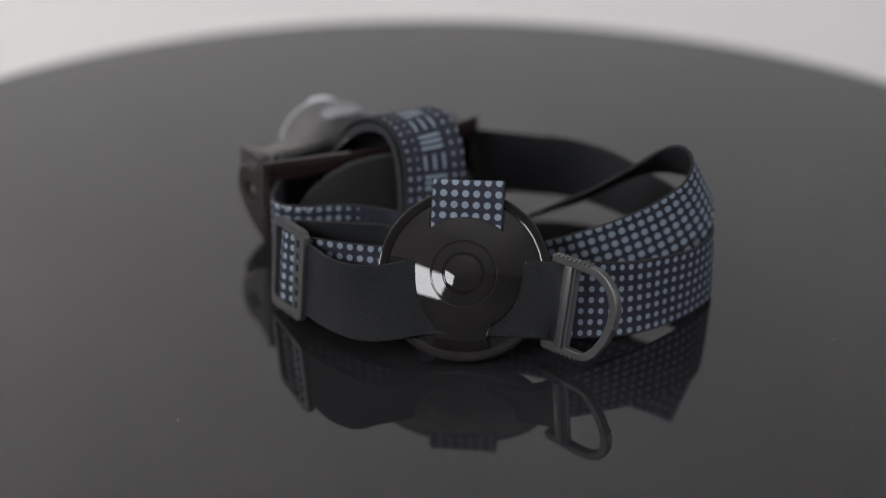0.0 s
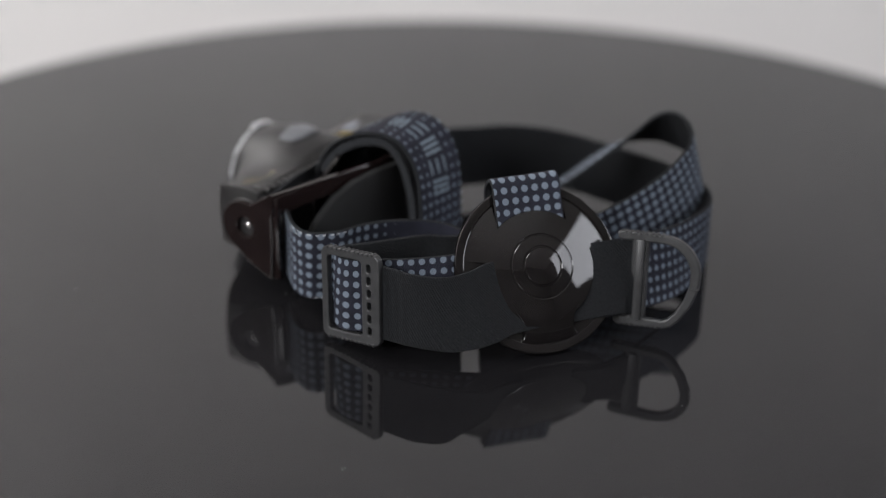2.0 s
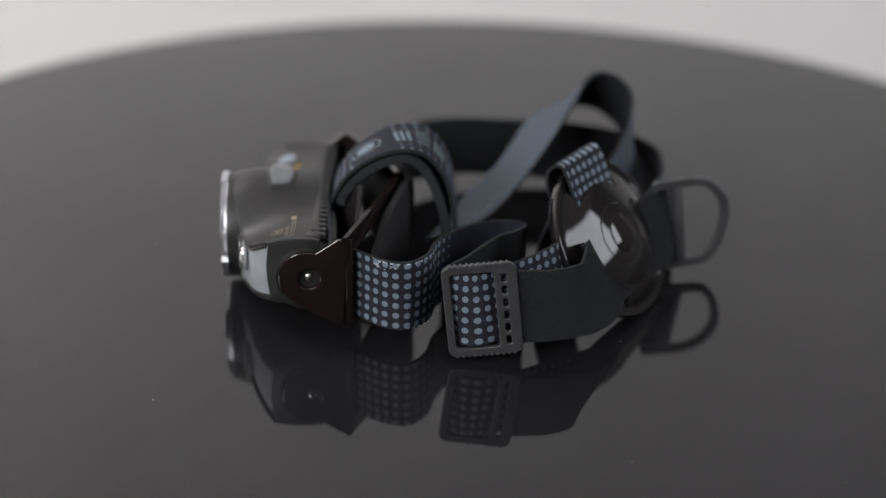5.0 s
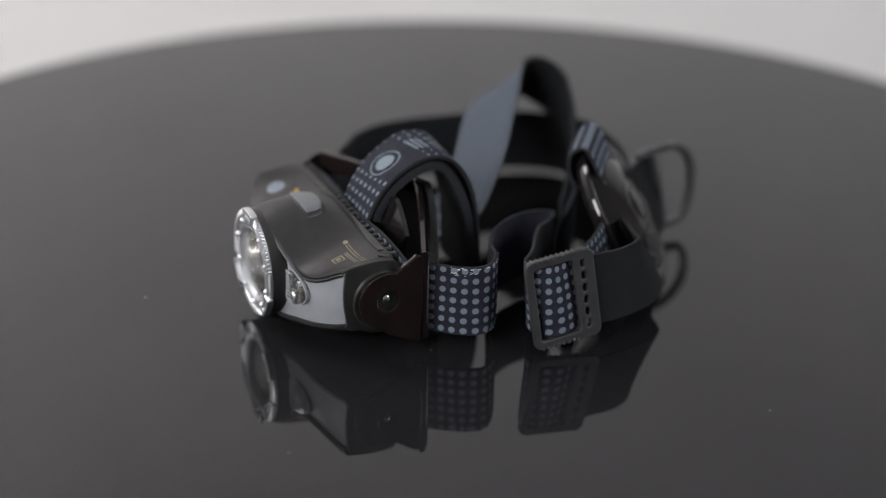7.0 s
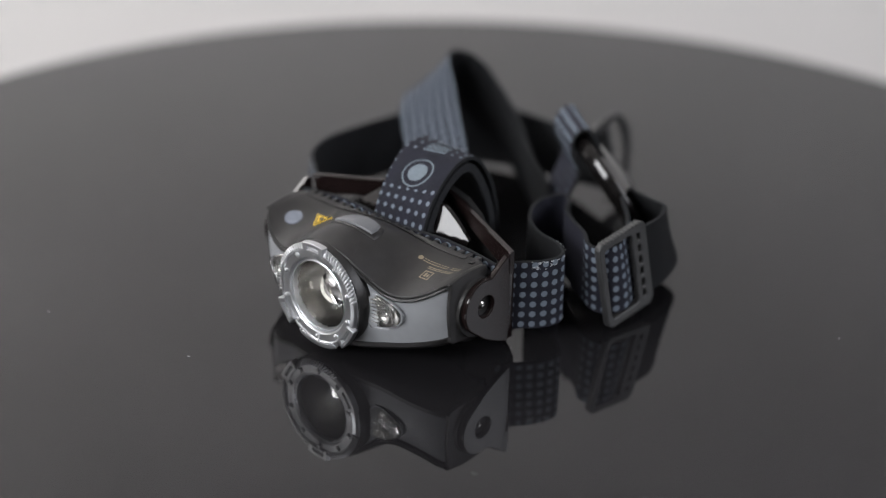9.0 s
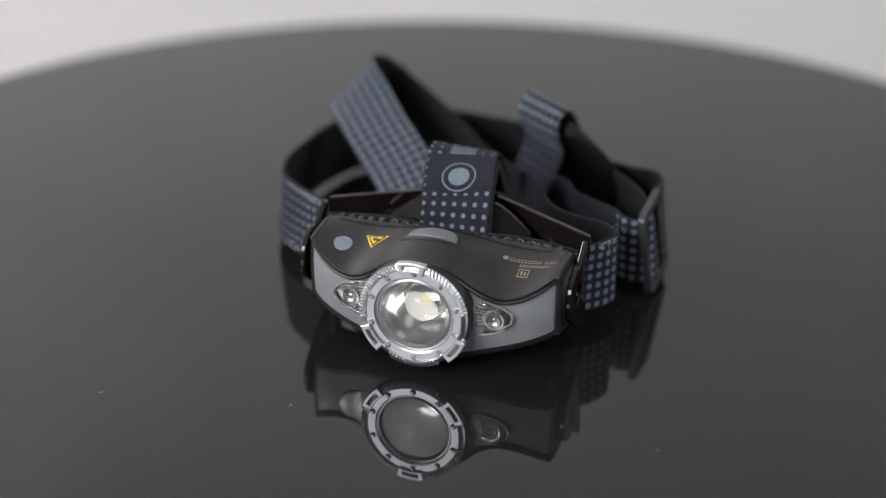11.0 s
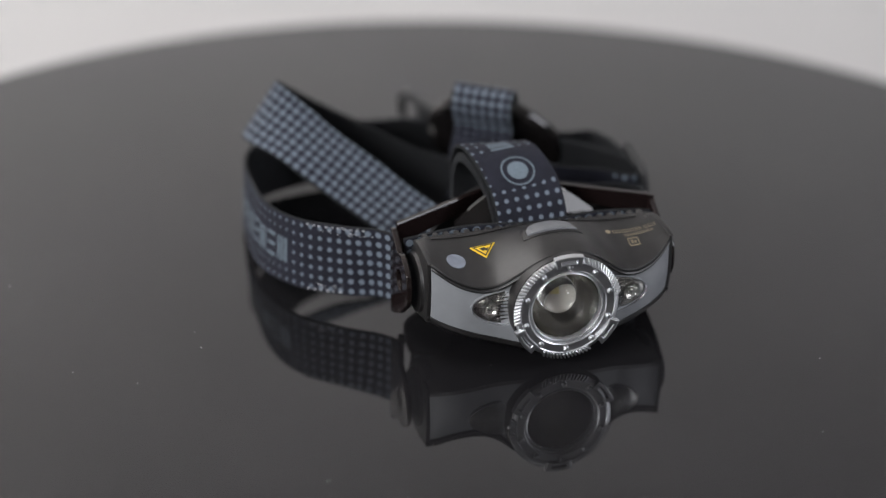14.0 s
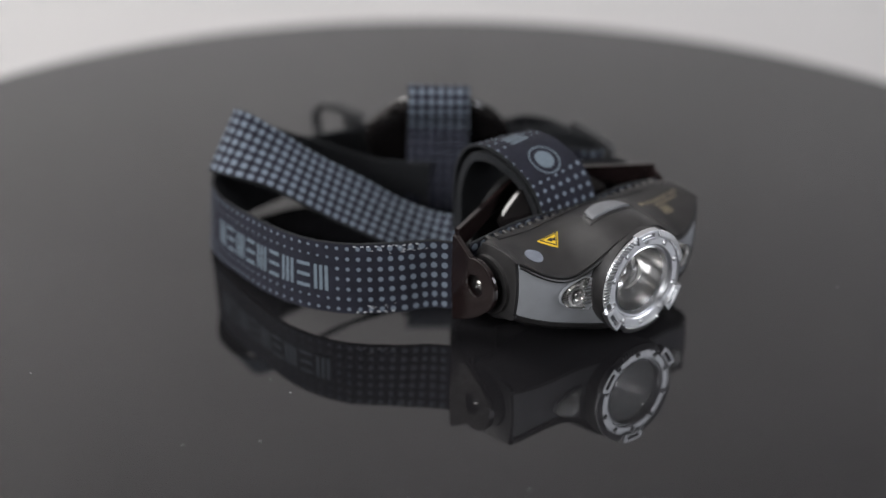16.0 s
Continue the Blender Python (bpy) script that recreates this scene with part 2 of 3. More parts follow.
slab("floor", (0, 0, -0.79), (4.4, 4.4, 0.1), M_FLOOR, "pale matt floor of the white room", "floor")
slab("ceiling", (0, 0, 1.75), (4.4, 4.4, 0.1), M_WALL, "plain white painted ceiling", "ceiling")
slab("wall_north", (0, 1.65, 0.48), (4.4, 0.1, 2.44), M_WALL, "plain off-white painted wall behind the turning disc", "wall")
# south and east walls are never in view; dark so they bounce little light
slab("wall_south", (0, -2.15, 0.48), (4.4, 0.1, 2.44), M_DIM, "unseen plain wall, coloured dark to dim reflections and bounced light", "wall")
slab("wall_west", (-2.15, -0.25, 0.48), (0.1, 3.7, 2.44), M_WALL, "plain off-white painted wall", "wall")
slab("wall_east", (2.15, -0.25, 0.48), (0.1, 3.7, 2.44), M_DIM, "unseen plain wall, coloured dark to dim reflections and bounced light", "wall")


# ---- turntable ----
def turntable():
    tt = new("turntable")
    bm = bmesh.new()
    lathe(bm, [(0, 0), (276, 0), (276.9, 0), (277.6, -0.05), (280.5, -0.6), (282, -2.2), (282, -6), (280.5, -7.6), (277, -8), (0, -8)], seg=160)
    part("disc", bm, M_DISC, tt, sharp=3)
    bm = bmesh.new()
    for i in range(70):
        a, r = random.uniform(0, 6.28), 260 * math.sqrt(random.uniform(0.02, 1))
        s = random.choice((0.1, 0.12, 0.15, 0.2))
        box(bm, (r * math.cos(a), r * math.sin(a), 0.03), (s * random.uniform(0.8, 3), s, 0.06), None)
    for x, y, l, a in ((-16.9, -108.8, 1.3, 20), (-74, -121.5, 1.0, 75), (-97, -38, 1.1, 130), (-119, -55, 0.8, 40), (-154, 21, 1.2, 100), (92, -96, 0.9, 10), (128, 44, 1.0, 60)):
        box(bm, (0, 0, 0), (0.7 * l, 0.25, 0.1), Matrix.Translation((x * MM, y * MM, 0.00006)) @ Matrix.Rotation(radians(a), 4, "Z"))
    tagged(part("dust", bm, M_DUST, tt, "tiny pale specks of dust"), kind="stuff")
    return tagged(tt, "large round black glossy glass turntable, slightly dusty", "turntable")


TABLE = turntable()
bm = bmesh.new()
lathe(bm, [(0, -732), (190, -732), (190, -738), (0, -738)][::-1], seg=48)
lathe(bm, [(0, -8.2), (90, -8.2), (90, -22), (30, -26), (30, -700), (34, -728), (190, -732), (190, -740), (0, -740)], seg=48)
tagged(part("table_pedestal", bm, M_BUCKLE, None), "black metal pedestal under the glossy turntable", "pedestal")

# ---- headlamp ----
HL = tagged(new("headlamp"), "black and grey headlamp with dotted elastic straps on a turntable", "headlamp")


def frame_of(origin, xdir, ydir):
    """A space in metres from an origin in mm, the way of its x and, about, of its y."""
    x = Vector(xdir).normalized()
    z = x.cross(Vector(ydir)).normalized()
    y = z.cross(x)
    return Matrix(((x.x, y.x, z.x, origin[0] * MM), (x.y, y.y, z.y, origin[1] * MM), (x.z, y.z, z.z, origin[2] * MM), (0, 0, 0, 1)))


# lamp housing: sections across the width, in mm
LX, LH = 12.0, 40.0


def front_y(x):
    u = abs(x - LX) / LH
    return -71.6 + 8.6 * u ** 4 - 3.6 * math.exp(-(u / 0.42) ** 4)


def border_z(x):
    u = (x - LX) / LH
    return 25.4 + 12.6 * math.exp(-(abs(u) / 0.43) ** 3) + 8.2 * abs(u) ** 4.5


def low_z(x):
    u = abs(x - LX) / LH
    return 3.0 + 8.5 * u ** 1.6


def top_z(x, y):
    """Height of the upper shell."""
    u = (x - LX) / LH
    yf = front_y(x) - 0.7
    s = min(1.0, max(0.0, (y + 46.0) / (yf + 46.0)))
    return (1 - s) * 34.6 + s * (border_z(x) + 0.2) + 4 * s * (1 - s) * (0.9 + 2.6 * math.exp(-(u / 0.3) ** 2))


def section(x, kind):
    yf, zb, zl = front_y(x), border_z(x), low_z(x)
    if kind == "shell":
        pts = [(-44.0, zl + 1.0), (-45.6, zl + 4), (-46.0, 20.0), (-46.0, 33.4), (-46.2, 34.2), (-47.0, 34.7)]
        for k in range(1, 13):
            y = -47 + (yf - 0.7 + 47) * k / 12
            pts.append((y, top_z(x, y)))
        return pts + [(yf - 0.9, zb - 0.3), (yf - 0.6, zb - 0.7), (yf + 0.6, zb - 0.8)]
    if kind == "lip":
        return [(yf + 0.4, zb - 0.5), (yf - 1.0, zb - 0.9), (yf - 1.35, zb - 1.4), (yf - 1.15, zb - 1.9), (yf + 0.4, zb - 2.2)]
    if kind == "panel":
        z0, z1 = zb - 0.5, zl + 3.0
        return [(yf + 0.8, z0)] + [(yf - 0.9 * math.sin(math.pi * k / 8) + 0.15, z0 + (z1 - z0) * k / 8) for k in range(9)] + [(yf + 1.0, z1)]
    return [(yf + 0.6, zl + 3.1), (yf - 0.3, zl + 2.9), (yf - 0.2, zl + 1.6), (yf + 1.2, zl + 0.4), (yf + 4, zl), (-56, zl - 0.3), (-48, zl), (-44, zl + 1.0)]


def loft(kind, caps=True):
    bm = bmesh.new()
    xs = [LX + LH * math.sin(math.pi / 2 * k / 26) * 0.5 * 1.0 + LH * 0.5 * k / 26 for k in range(-26, 27)]
    rows = []
    n = len(xs)
    for i, x in enumerate(xs):
        e = min(i, n - 1 - i)
        sh = (0.95, 0.98, 0.994)[e] if e < 3 else 1.0
        pts = section(x, kind)
        rows.append([bm.verts.new((x * MM, (-57 + (y + 57) * sh) * MM, (20 + (z - 20) * sh) * MM)) for y, z in pts])
    for a, b in zip(rows, rows[1:]):
        for k in range(len(a) - 1):
            q = (a[k], a[k + 1], b[k + 1], b[k])
            c = sum((v.co for v in q), Vector()) / 4 / MM
            if c.y < -62 and math.hypot(c.x - 11.6, c.z - 20.7) < 15.8:
                continue  # the opening for the zoom head
            bm.faces.new(q)
    return bm, rows


bm, rows = loft("shell")
HOUSING = part("lamp_housing", bm, M_BLACK, HL, "matt black housing with a humped top")
bm, rows = loft("panel")
part("front_panel", bm, M_GREY, HOUSING, "grey front panel")
bm, rows = loft("lip")
part("shell_lip", bm, M_LIP, HOUSING, "thin glossy black lip")
bm, rows = loft("under")
part("underside", bm, M_BLACK, HOUSING)
for sgn in (-1, 1):
    # rim that closes the housing at its end
    x = LX + sgn * LH
    loop = section(x, "shell")[:-2] + section(x, "panel")[1:-1] + section(x, "under")[1:-1]
    bm = bmesh.new()
    prism(bm, [(-57 + (y + 57) * 0.972, 20 + (z - 20) * 0.972) for y, z in loop], 1.6, Matrix(((0, 0, 1, (x - 0.8 + 0.3 * sgn) * MM), (1, 0, 0, 0), (0, 1, 0, 0), (0, 0, 0, 1))), bevel=0.4)
    part("end_rim", bm, M_BLACK, HOUSING)
for side, xe in (("end_cap", -28.6), ("end_cap", 52.6)):
    bm = bmesh.new()
    sgn = -1 if xe < 0 else 1
    m = Matrix.Translation((xe * MM, -51.0 * MM, 21.2 * MM)) @ pose(0, 0, 0, 0, 90 * sgn, 0)
    lathe(bm, [(0, -4), (12.2, -4), (12.3, -1.6), (12.0, -0.7), (11.3, 0.1), (10.4, 0.5), (9.9, 0.6), (9.7, 0.9), (9.5, 1.6), (0, 1.6)], m, 56)
    part(side, bm, M_BLACK, HOUSING)


def on_top(name, polys, material, lift=0.12, label="", parent=None, fine=None):
    """Flat marks laid on the upper shell: polygons of (x, y) in mm."""
    bm = bmesh.new()
    for poly in polys:
        lo = [bm.verts.new((x * MM, y * MM, (top_z(x, y) - 0.3) * MM)) for x, y in poly]
        hi = [bm.verts.new((x * MM, y * MM, (top_z(x, y) + lift) * MM)) for x, y in poly]
        n = len(poly)
        for i in range(n):
            bm.faces.new((lo[i], lo[(i + 1) % n], hi[(i + 1) % n], hi[i]))
        bm.faces.new(hi)
    return part(name, bm, material, parent or HOUSING, label, smooth=False)


on_top("status_light", [arc(-19.0, -60.3, 3.0, 0, 345, 22)], M_PALE, 0.25, "round silvery status light")
tri = [(-13.0, -55.0), (-5.0, -55.9), (-9.2, -60.9)]
on_top("warning_sign", [tri], M_YELLOW, 0.2, "yellow triangular warning sign")
inner = [((x + 9.0) * 0.8 - 9.0, (y + 57.1) * 0.8 - 57.1) for x, y in tri]
edge = [((x + 9.0) * 0.68 - 9.0, (y + 57.1) * 0.68 - 57.1) for x, y in tri]
on_top("warning_mark", [[inner[i], inner[(i + 1) % 3], edge[(i + 1) % 3], edge[i]] for i in range(3)] +
       [[(-10.3, -56.6), (-8.7, -56.4), (-8.2, -57.7), (-9.4, -57.9)], [(-8.8, -57.5), (-7.5, -57.2), (-8.2, -58.4)]], M_BLACK, 0.5)
bars = [arc(33.6, -55.3, 0.9, 0, 330, 11)]
x = 35.0
for w in (0.9, 0.9, 1.0, 0.9, 0.9, 1.0, 0.9, 0.9, 0.9, 0, 1.1, 1.0, 0.5, 0.5):
    if w:
        bars += [[(x, -55.9), (x + w, -55.9), (x + w, -55.6), (x, -55.6)], [(x, -55.0), (x + w * 0.8, -55.0), (x + w * 0.8, -54.7), (x, -54.7)]]
    x += w + 0.22 if w else 0.9
x = 38.6
for w in (0.7,) * 11:
    bars += [[(x, -57.8), (x + w, -57.8), (x + w, -57.55), (x, -57.55)], [(x, -57.15), (x + w, -57.15), (x + w, -56.9), (x, -56.9)]]
    x += w + 0.2
on_top("printed_bars", bars, M_GOLD, 0.06, "small gold printed marking")
code = [[(38.9, -62.2), (42.4, -62.2), (42.4, -61.9), (38.9, -61.9)], [(38.9, -59.1), (42.4, -59.1), (42.4, -58.8), (38.9, -58.8)],
        [(38.9, -62.2), (39.2, -62.2), (39.2, -58.8), (38.9, -58.8)], [(42.1, -62.2), (42.4, -62.2), (42.4, -58.8), (42.1, -58.8)],
        [(39.8, -61.2), (40.5, -61.2), (40.5, -59.6), (39.8, -59.6)], [(40.9, -61.2), (41.5, -61.2), (41.5, -60.0), (40.9, -60.0)]]
on_top("printed_square", code, M_GOLD, 0.06, "small gold printed marking")

xs = [-24 + 5 * k for k in range(15)]
on_top("rear_strip", [[(x, -49.2) for x in xs] + [(x, -47.4) for x in xs[::-1]]], M_BLACK, 0.35)
on_top("corner_slot", [[(48.6, -50.6), (50.4, -50.6), (50.4, -48.8), (48.6, -48.8)]], M_GLOSS, 0.05)
# push button on the hump
outl = [(-7.9, -3.1), (-4.2, -4.0), (0, -4.4), (4.2, -4.0), (7.9, -3.1), (7.5, 0.2), (6.3, 2.6), (3.4, 3.6), (0, 3.9), (-3.4, 3.6), (-6.3, 2.6), (-7.5, 0.2)]


def cushion(rings):
    """A soft raised patch on the hump: (size, lift) from its edge to its middle."""
    bm = bmesh.new()
    rows = []
    for f, lift in rings:
        row = []
        for k in range(len(outl)):
            for g in (0, 0.5):
                a, b = outl[k], outl[(k + 1) % len(outl)]
                x, y = 11.6 + 1.04 * f * (a[0] + (b[0] - a[0]) * g), -60.0 + f * (a[1] + (b[1] - a[1]) * g)
                row.append(bm.verts.new((x * MM, y * MM, (top_z(x, y) + lift) * MM)))
        rows.append(row)
    n = len(rows[0])
    for p, q in zip(rows, rows[1:]):
        for k in range(n):
            bm.faces.new((p[k], p[(k + 1) % n], q[(k + 1) % n], q[k]))
    bm.faces.new(rows[-1])
    return bm


part("push_button", cushion(((1.0, -0.4), (0.99, 0.75), (0.94, 1.1), (0.8, 1.2), (0.5, 1.15), (0.1, 1.1))), M_BUTTON, HOUSING, "grey rubber push button")
part("button_surround", cushion(((1.22, -0.4), (1.18, 0.25), (1.1, 0.5), (1.0, 0.5), (0.9, 0.3), (0.1, 0.3))), M_BLACK, HOUSING)
# ribs along the rear of the top
bm = bmesh.new()
box(bm, (0, 0, 0), (1.8, 4.4, 2.0), None, 0.35, 1)
first = part("rear_rib", bm, M_BLACK, HOUSING)
for k in range(22):
    ob = first if k == 0 else new("rear_rib", first.data)
    ob.parent = HOUSING
    ob.location = ((-25 + k * 3.5) * MM, -46.6 * MM, 33.7 * MM)

# zoom head: bezel, reflector, lens; its axis runs forwards
ZM = Matrix.Translation((11.6 * MM, -71.5 * MM, 20.7 * MM)) @ pose(0, 0, 0, 90)
bm = bmesh.new()
lathe(bm, [(16.4, -1), (16.9, 1), (16.9, 4.6), (16.5, 5.0), (16.5, 5.8), (17.2, 6.6), (17.15, 7.0), (16.8, 7.8), (16.4, 8.1), (15.5, 8.4), (15.2, 8.0), (12.9, 8.0), (12.5, 7.7), (12.3, 7.0), (12.0, 7.0), (11.5, 7.4), (11.2, 6.6), (11.2, 5.0), (13, 2), (13, -1)], ZM, 120, True)
BEZEL = part("bezel", bm, M_CHROME, HL, "satin silver focusing bezel")
bm = bmesh.new()
for a0, a1 in ((12, 72), (112, 190), (244, 296)):
    n = int((a1 - a0) / 3.9)
    for k in range(n + 1):
        a = radians(a0 + (a1 - a0) * k / max(1, n))
        box(bm, (0, 0, 0), (2.3, 0.62, 1.3), ZM @ Matrix.Rotation(a, 4, "Z") @ Matrix.Translation((16.6 * MM, 0, 7.9 * MM)) @ pose(0, 0, 0, 0, 22, 30), 0.14, 1)
part("knurling", bm, M_CHROME, BEZEL)
for a in (92, 215, 325):
    bm = bmesh.new()
    o = arc(0, 0, 18.2, -15, 15, 12) + arc(0, 0, 14.9, 15, -15, 12)
    slot = arc(0, 0, 16.9, -9, 9, 8) + arc(0, 0, 15.9, 9, -9, 8)
    prism(bm, o, 2.4, ZM @ Matrix.Rotation(radians(a), 4, "Z") @ Matrix.Translation((0, 0, 6.6 * MM)), holes=[slot], bevel=0.3)
    part("grip_tab", bm, M_CHROME, BEZEL, sharp=12)
bm = bmesh.new()
lathe(bm, [(0, 0.95), (0.55, 0.8), (1.0, 0.2), (1.05, -0.2)], None, 12)
first = part("bezel_stud", bm, M_CHROME, BEZEL)
for k in range(10):
    ob = first if k == 0 else new("bezel_stud", first.data)
    ob.parent = BEZEL
    ob.matrix_local = ZM @ Matrix.Rotation(radians(18 + 36 * k), 4, "Z") @ Matrix.Translation((14.2 * MM, 0, 8.0 * MM))
bm = bmesh.new()
lathe(bm, [(17.6, -3.5), (17.8, 0.5), (17.7, 3.0), (17.65, 6.2), (17.5, 6.7), (16.6, 6.8)], ZM, 96)
part("bezel_collar", bm, M_BLACK, BEZEL)
bm = bmesh.new()
lathe(bm, [(11.3, 5.8), (11.0, 3.6), (10.4, 1.0), (9.0, -2.0), (7.4, -4.2), (6.2, -5.2), (0, -5.2)], ZM, 26)
part("reflector", bm, M_POLISH, BEZEL, "silver reflector bowl", sharp=40)
bm = bmesh.new()
lathe(bm, [(0, 6.5), (11.25, 6.5), (11.25, 5.9), (0, 5.9)], ZM, 64)
glassy = part("cover_lens", bm, M_COVER, BEZEL, "clear round cover lens")
glassy.visible_shadow = False
bm = bmesh.new()
lathe(bm, [(0, 4.2), (1.5, 4.0), (2.9, 3.5), (4.2, 2.5), (5.2, 1.1), (5.8, -0.7), (6.0, -2.0), (6.0, -3.6), (0, -3.6)], ZM, 48)
glassy = part("focus_lens", bm, M_CLEAR, BEZEL, "clear domed inner lens")
glassy.visible_shadow = False
bm = bmesh.new()
box(bm, (0, 0, -4.1), (2.8, 2.8, 0.7), ZM, 0.2, 1)
part("led_chip", bm, M_LED, BEZEL, "yellow light-emitting chip")
bm = bmesh.new()
lathe(bm, [(0, -4.35), (5.8, -4.35), (6.0, -4.6), (6.0, -5.4)], ZM, 40)
part("lamp_board", bm, M_BOARD, BEZEL, "pale board under the inner lens")
# small side lamps beside the bezel
for sx, cx in ((-1, -11.0), (1, 34.6)):
    bm = bmesh.new()
    o = [(-6.3, 0.4), (-5.9, 1.7), (-4.6, 2.9), (-2.0, 4.2), (1.5, 5.2), (4.8, 5.8), (6.0, 4.4), (6.0, -4.6), (4.8, -6.0), (1.5, -5.4), (-2.0, -4.2), (-4.6, -2.6), (-5.9, -1.2)]
    o = [((p if sx < 0 else -p) * 0.98, q * 1.0) for p, q in o]
    m = Matrix.Translation((cx * MM, (front_y(cx) - 1.1) * MM, 20.2 * MM)) @ pose(0, 0, 0, 90, 0, 6 * sx)
    prism(bm, o, 1.9, m, bevel=0.5)
    side = part("side_lamp", bm, M_CLEAR, HOUSING, "clear teardrop side lamp")
    side.visible_shadow = False
    bm = bmesh.new()
    prism(bm, [(p * 0.9, q * 0.88) for p, q in o], 0.5, m @ Matrix.Translation((0, 0, -0.45 * MM)), bevel=0.1)
    for k in range(-3, 4):
        box(bm, (-sx * 3.6, 1.25 * k, 0.3), (3.2, 0.5, 0.6), m, 0.15, 1)
    lathe(bm, [(3.3, 0.1), (3.1, 1.0), (2.7, 1.0), (1.9, 0.3), (0.8, 0.15), (0, 0.6)], m @ Matrix.Translation((sx * 0.6 * MM, 0, 0)), 24)
    part("reflector_cup", bm, M_POLISH, side)
    bm = bmesh.new()
    prism(bm, [(p * 1.05, q * 1.07) for p, q in o], 1.1, m @ Matrix.Translation((0, 0, -0.75 * MM)), holes=[[(p * 0.97, q * 0.96) for p, q in o]], bevel=0.2)
    part("lamp_rim", bm, M_GREY, side)

# bracket: side arms, pivots and the plate between them
def arm_outline():
    return [(-39.0, 5.0), (-38.2, 20.0), (-38.6, 35.2), (-40.5, 35.6)] + arc(-50.5, 22, 9.2, 72, 225, 18) + [(-50.0, 10.0), (-44, 7.0)]


for xa, sgn in ((-34.6, -1), (54.2, 1)):
    bm = bmesh.new()
    m = Matrix(((0, 0, 1, xa * MM), (1, 0, 0, 0), (0, 1, 0, 0), (0, 0, 0, 1)))
    prism(bm, arm_outline(), 1.9, m, holes=[arc(-50.0, 21.9, 3.5, 0, 345, 24)], bevel=0.45)
    arm = part("bracket_arm", bm, M_ARM, HL, "glossy black pivot arm", sharp=12)
    bm = bmesh.new()
    mm = Matrix.Translation(((xa + (2.1 if sgn > 0 else -0.2)) * MM, -50.0 * MM, 21.9 * MM)) @ pose(0, 0, 0, 0, 90 * sgn, 0)
    lathe(bm, [(0, -3.2), (2.9, -3.2), (3.4, -2.6), (3.5, -1.8)], mm, 28)
    part("pivot_socket", bm, M_GLOSS, arm)
    bm = bmesh.new()
    lathe(bm, [(0, -1.3), (0.6, -1.38), (1.2, -1.7), (1.7, -2.3), (1.9, -3.2)], mm, 28)
    part("pivot_screw", bm, M_POLISH, arm, "small shiny pivot screw")


def plate_y(x, z):
    d = abs(x - LX)
    return -42.6 + 0.268 * (d * d / 12 if d < 6 else d - 3) + max(0.0, z - 30) * 0.5


bm = bmesh.new()
xs = [LX + 24 * k / 30 for k in range(-30, 31)]


def plate_top(x):
    u = abs(x - LX)
    return 41.0 - 8.5 * (max(0.0, u - 12) / 12) ** 1.2


grid = []
for x in xs:
    row = []
    for k in range(13):
        z = 7 + (plate_top(x) - 7) * k / 12
        row.append((x, plate_y(x, z), z))
    grid.append(row)
F = [[bm.verts.new((x * MM, y * MM, z * MM)) for x, y, z in r] for r in grid]
B = [[bm.verts.new((x * MM, (y + 1.5) * MM, z * MM)) for x, y, z in r] for r in grid]
for i in range(60):
    for k in range(12):
        bm.faces.new((F[i][k], F[i + 1][k], F[i + 1][k + 1], F[i][k + 1]))
        bm.faces.new((B[i][k], B[i][k + 1], B[i + 1][k + 1], B[i + 1][k]))
    bm.faces.new((F[i][12], F[i + 1][12], B[i + 1][12], B[i][12]))
    bm.faces.new((F[i][0], B[i][0], B[i + 1][0], F[i + 1][0]))
for i in (0, 60):
    for k in range(12):
        bm.faces.new((F[i][k], F[i][k + 1], B[i][k + 1], B[i][k]))
part("bracket_plate", bm, M_GLOSS, HL, "glossy black curved forehead plate")
def vee(d):
    """How far back the bracket lies, by the distance from its middle."""
    return -38.4 + 0.415 * (44.3 - math.sqrt(d * d + 16))


for sgn in (-1, 1):
    bm = bmesh.new()
    rings = []
    for k in range(17):
        u = k / 16
        d = 44.3 * (1 - u) + 0.3 * u
        y, z, hh = vee(d), 36.6 + 3.4 * u, 7.5 - 3.6 * u
        rings.append([bm.verts.new(((LX + sgn * d) * MM, (y + p) * MM, (z + q) * MM)) for p, q in ((-0.9, -hh), (0.9, -hh - 0.3), (1.2, -0.5), (0.9, 0), (-0.6, 0), (-0.9, -0.4))])
    for p, q in zip(rings, rings[1:]):
        for i in range(6):
            bm.faces.new((p[i], p[(i + 1) % 6], q[(i + 1) % 6], q[i]))
    bm.faces.new(rings[0])
    bm.faces.new(rings[-1][::-1])
    part("bracket_bar", bm, M_ARM, HL, "glossy black-brown bracket bar")
    bm = bmesh.new()
    box(bm, (LX + sgn * 42.6, -37.2, 20.5), (1.8, 2.4, 30), None, 0.4, 2)
    part("bracket_upright", bm, M_ARM, HL)
# foam pad, bent like the bracket; low wide ends added to block light below
PAD = [(0, 1.2, 38.5), (10, 1.2, 38), (18, 1.2, 36), (25, 1.2, 32), (31, 1.4, 26), (35, 1.8, 20), (38, 2.6, 16), (40, 4.5, 11.5)]
bm = bmesh.new()
rows = []
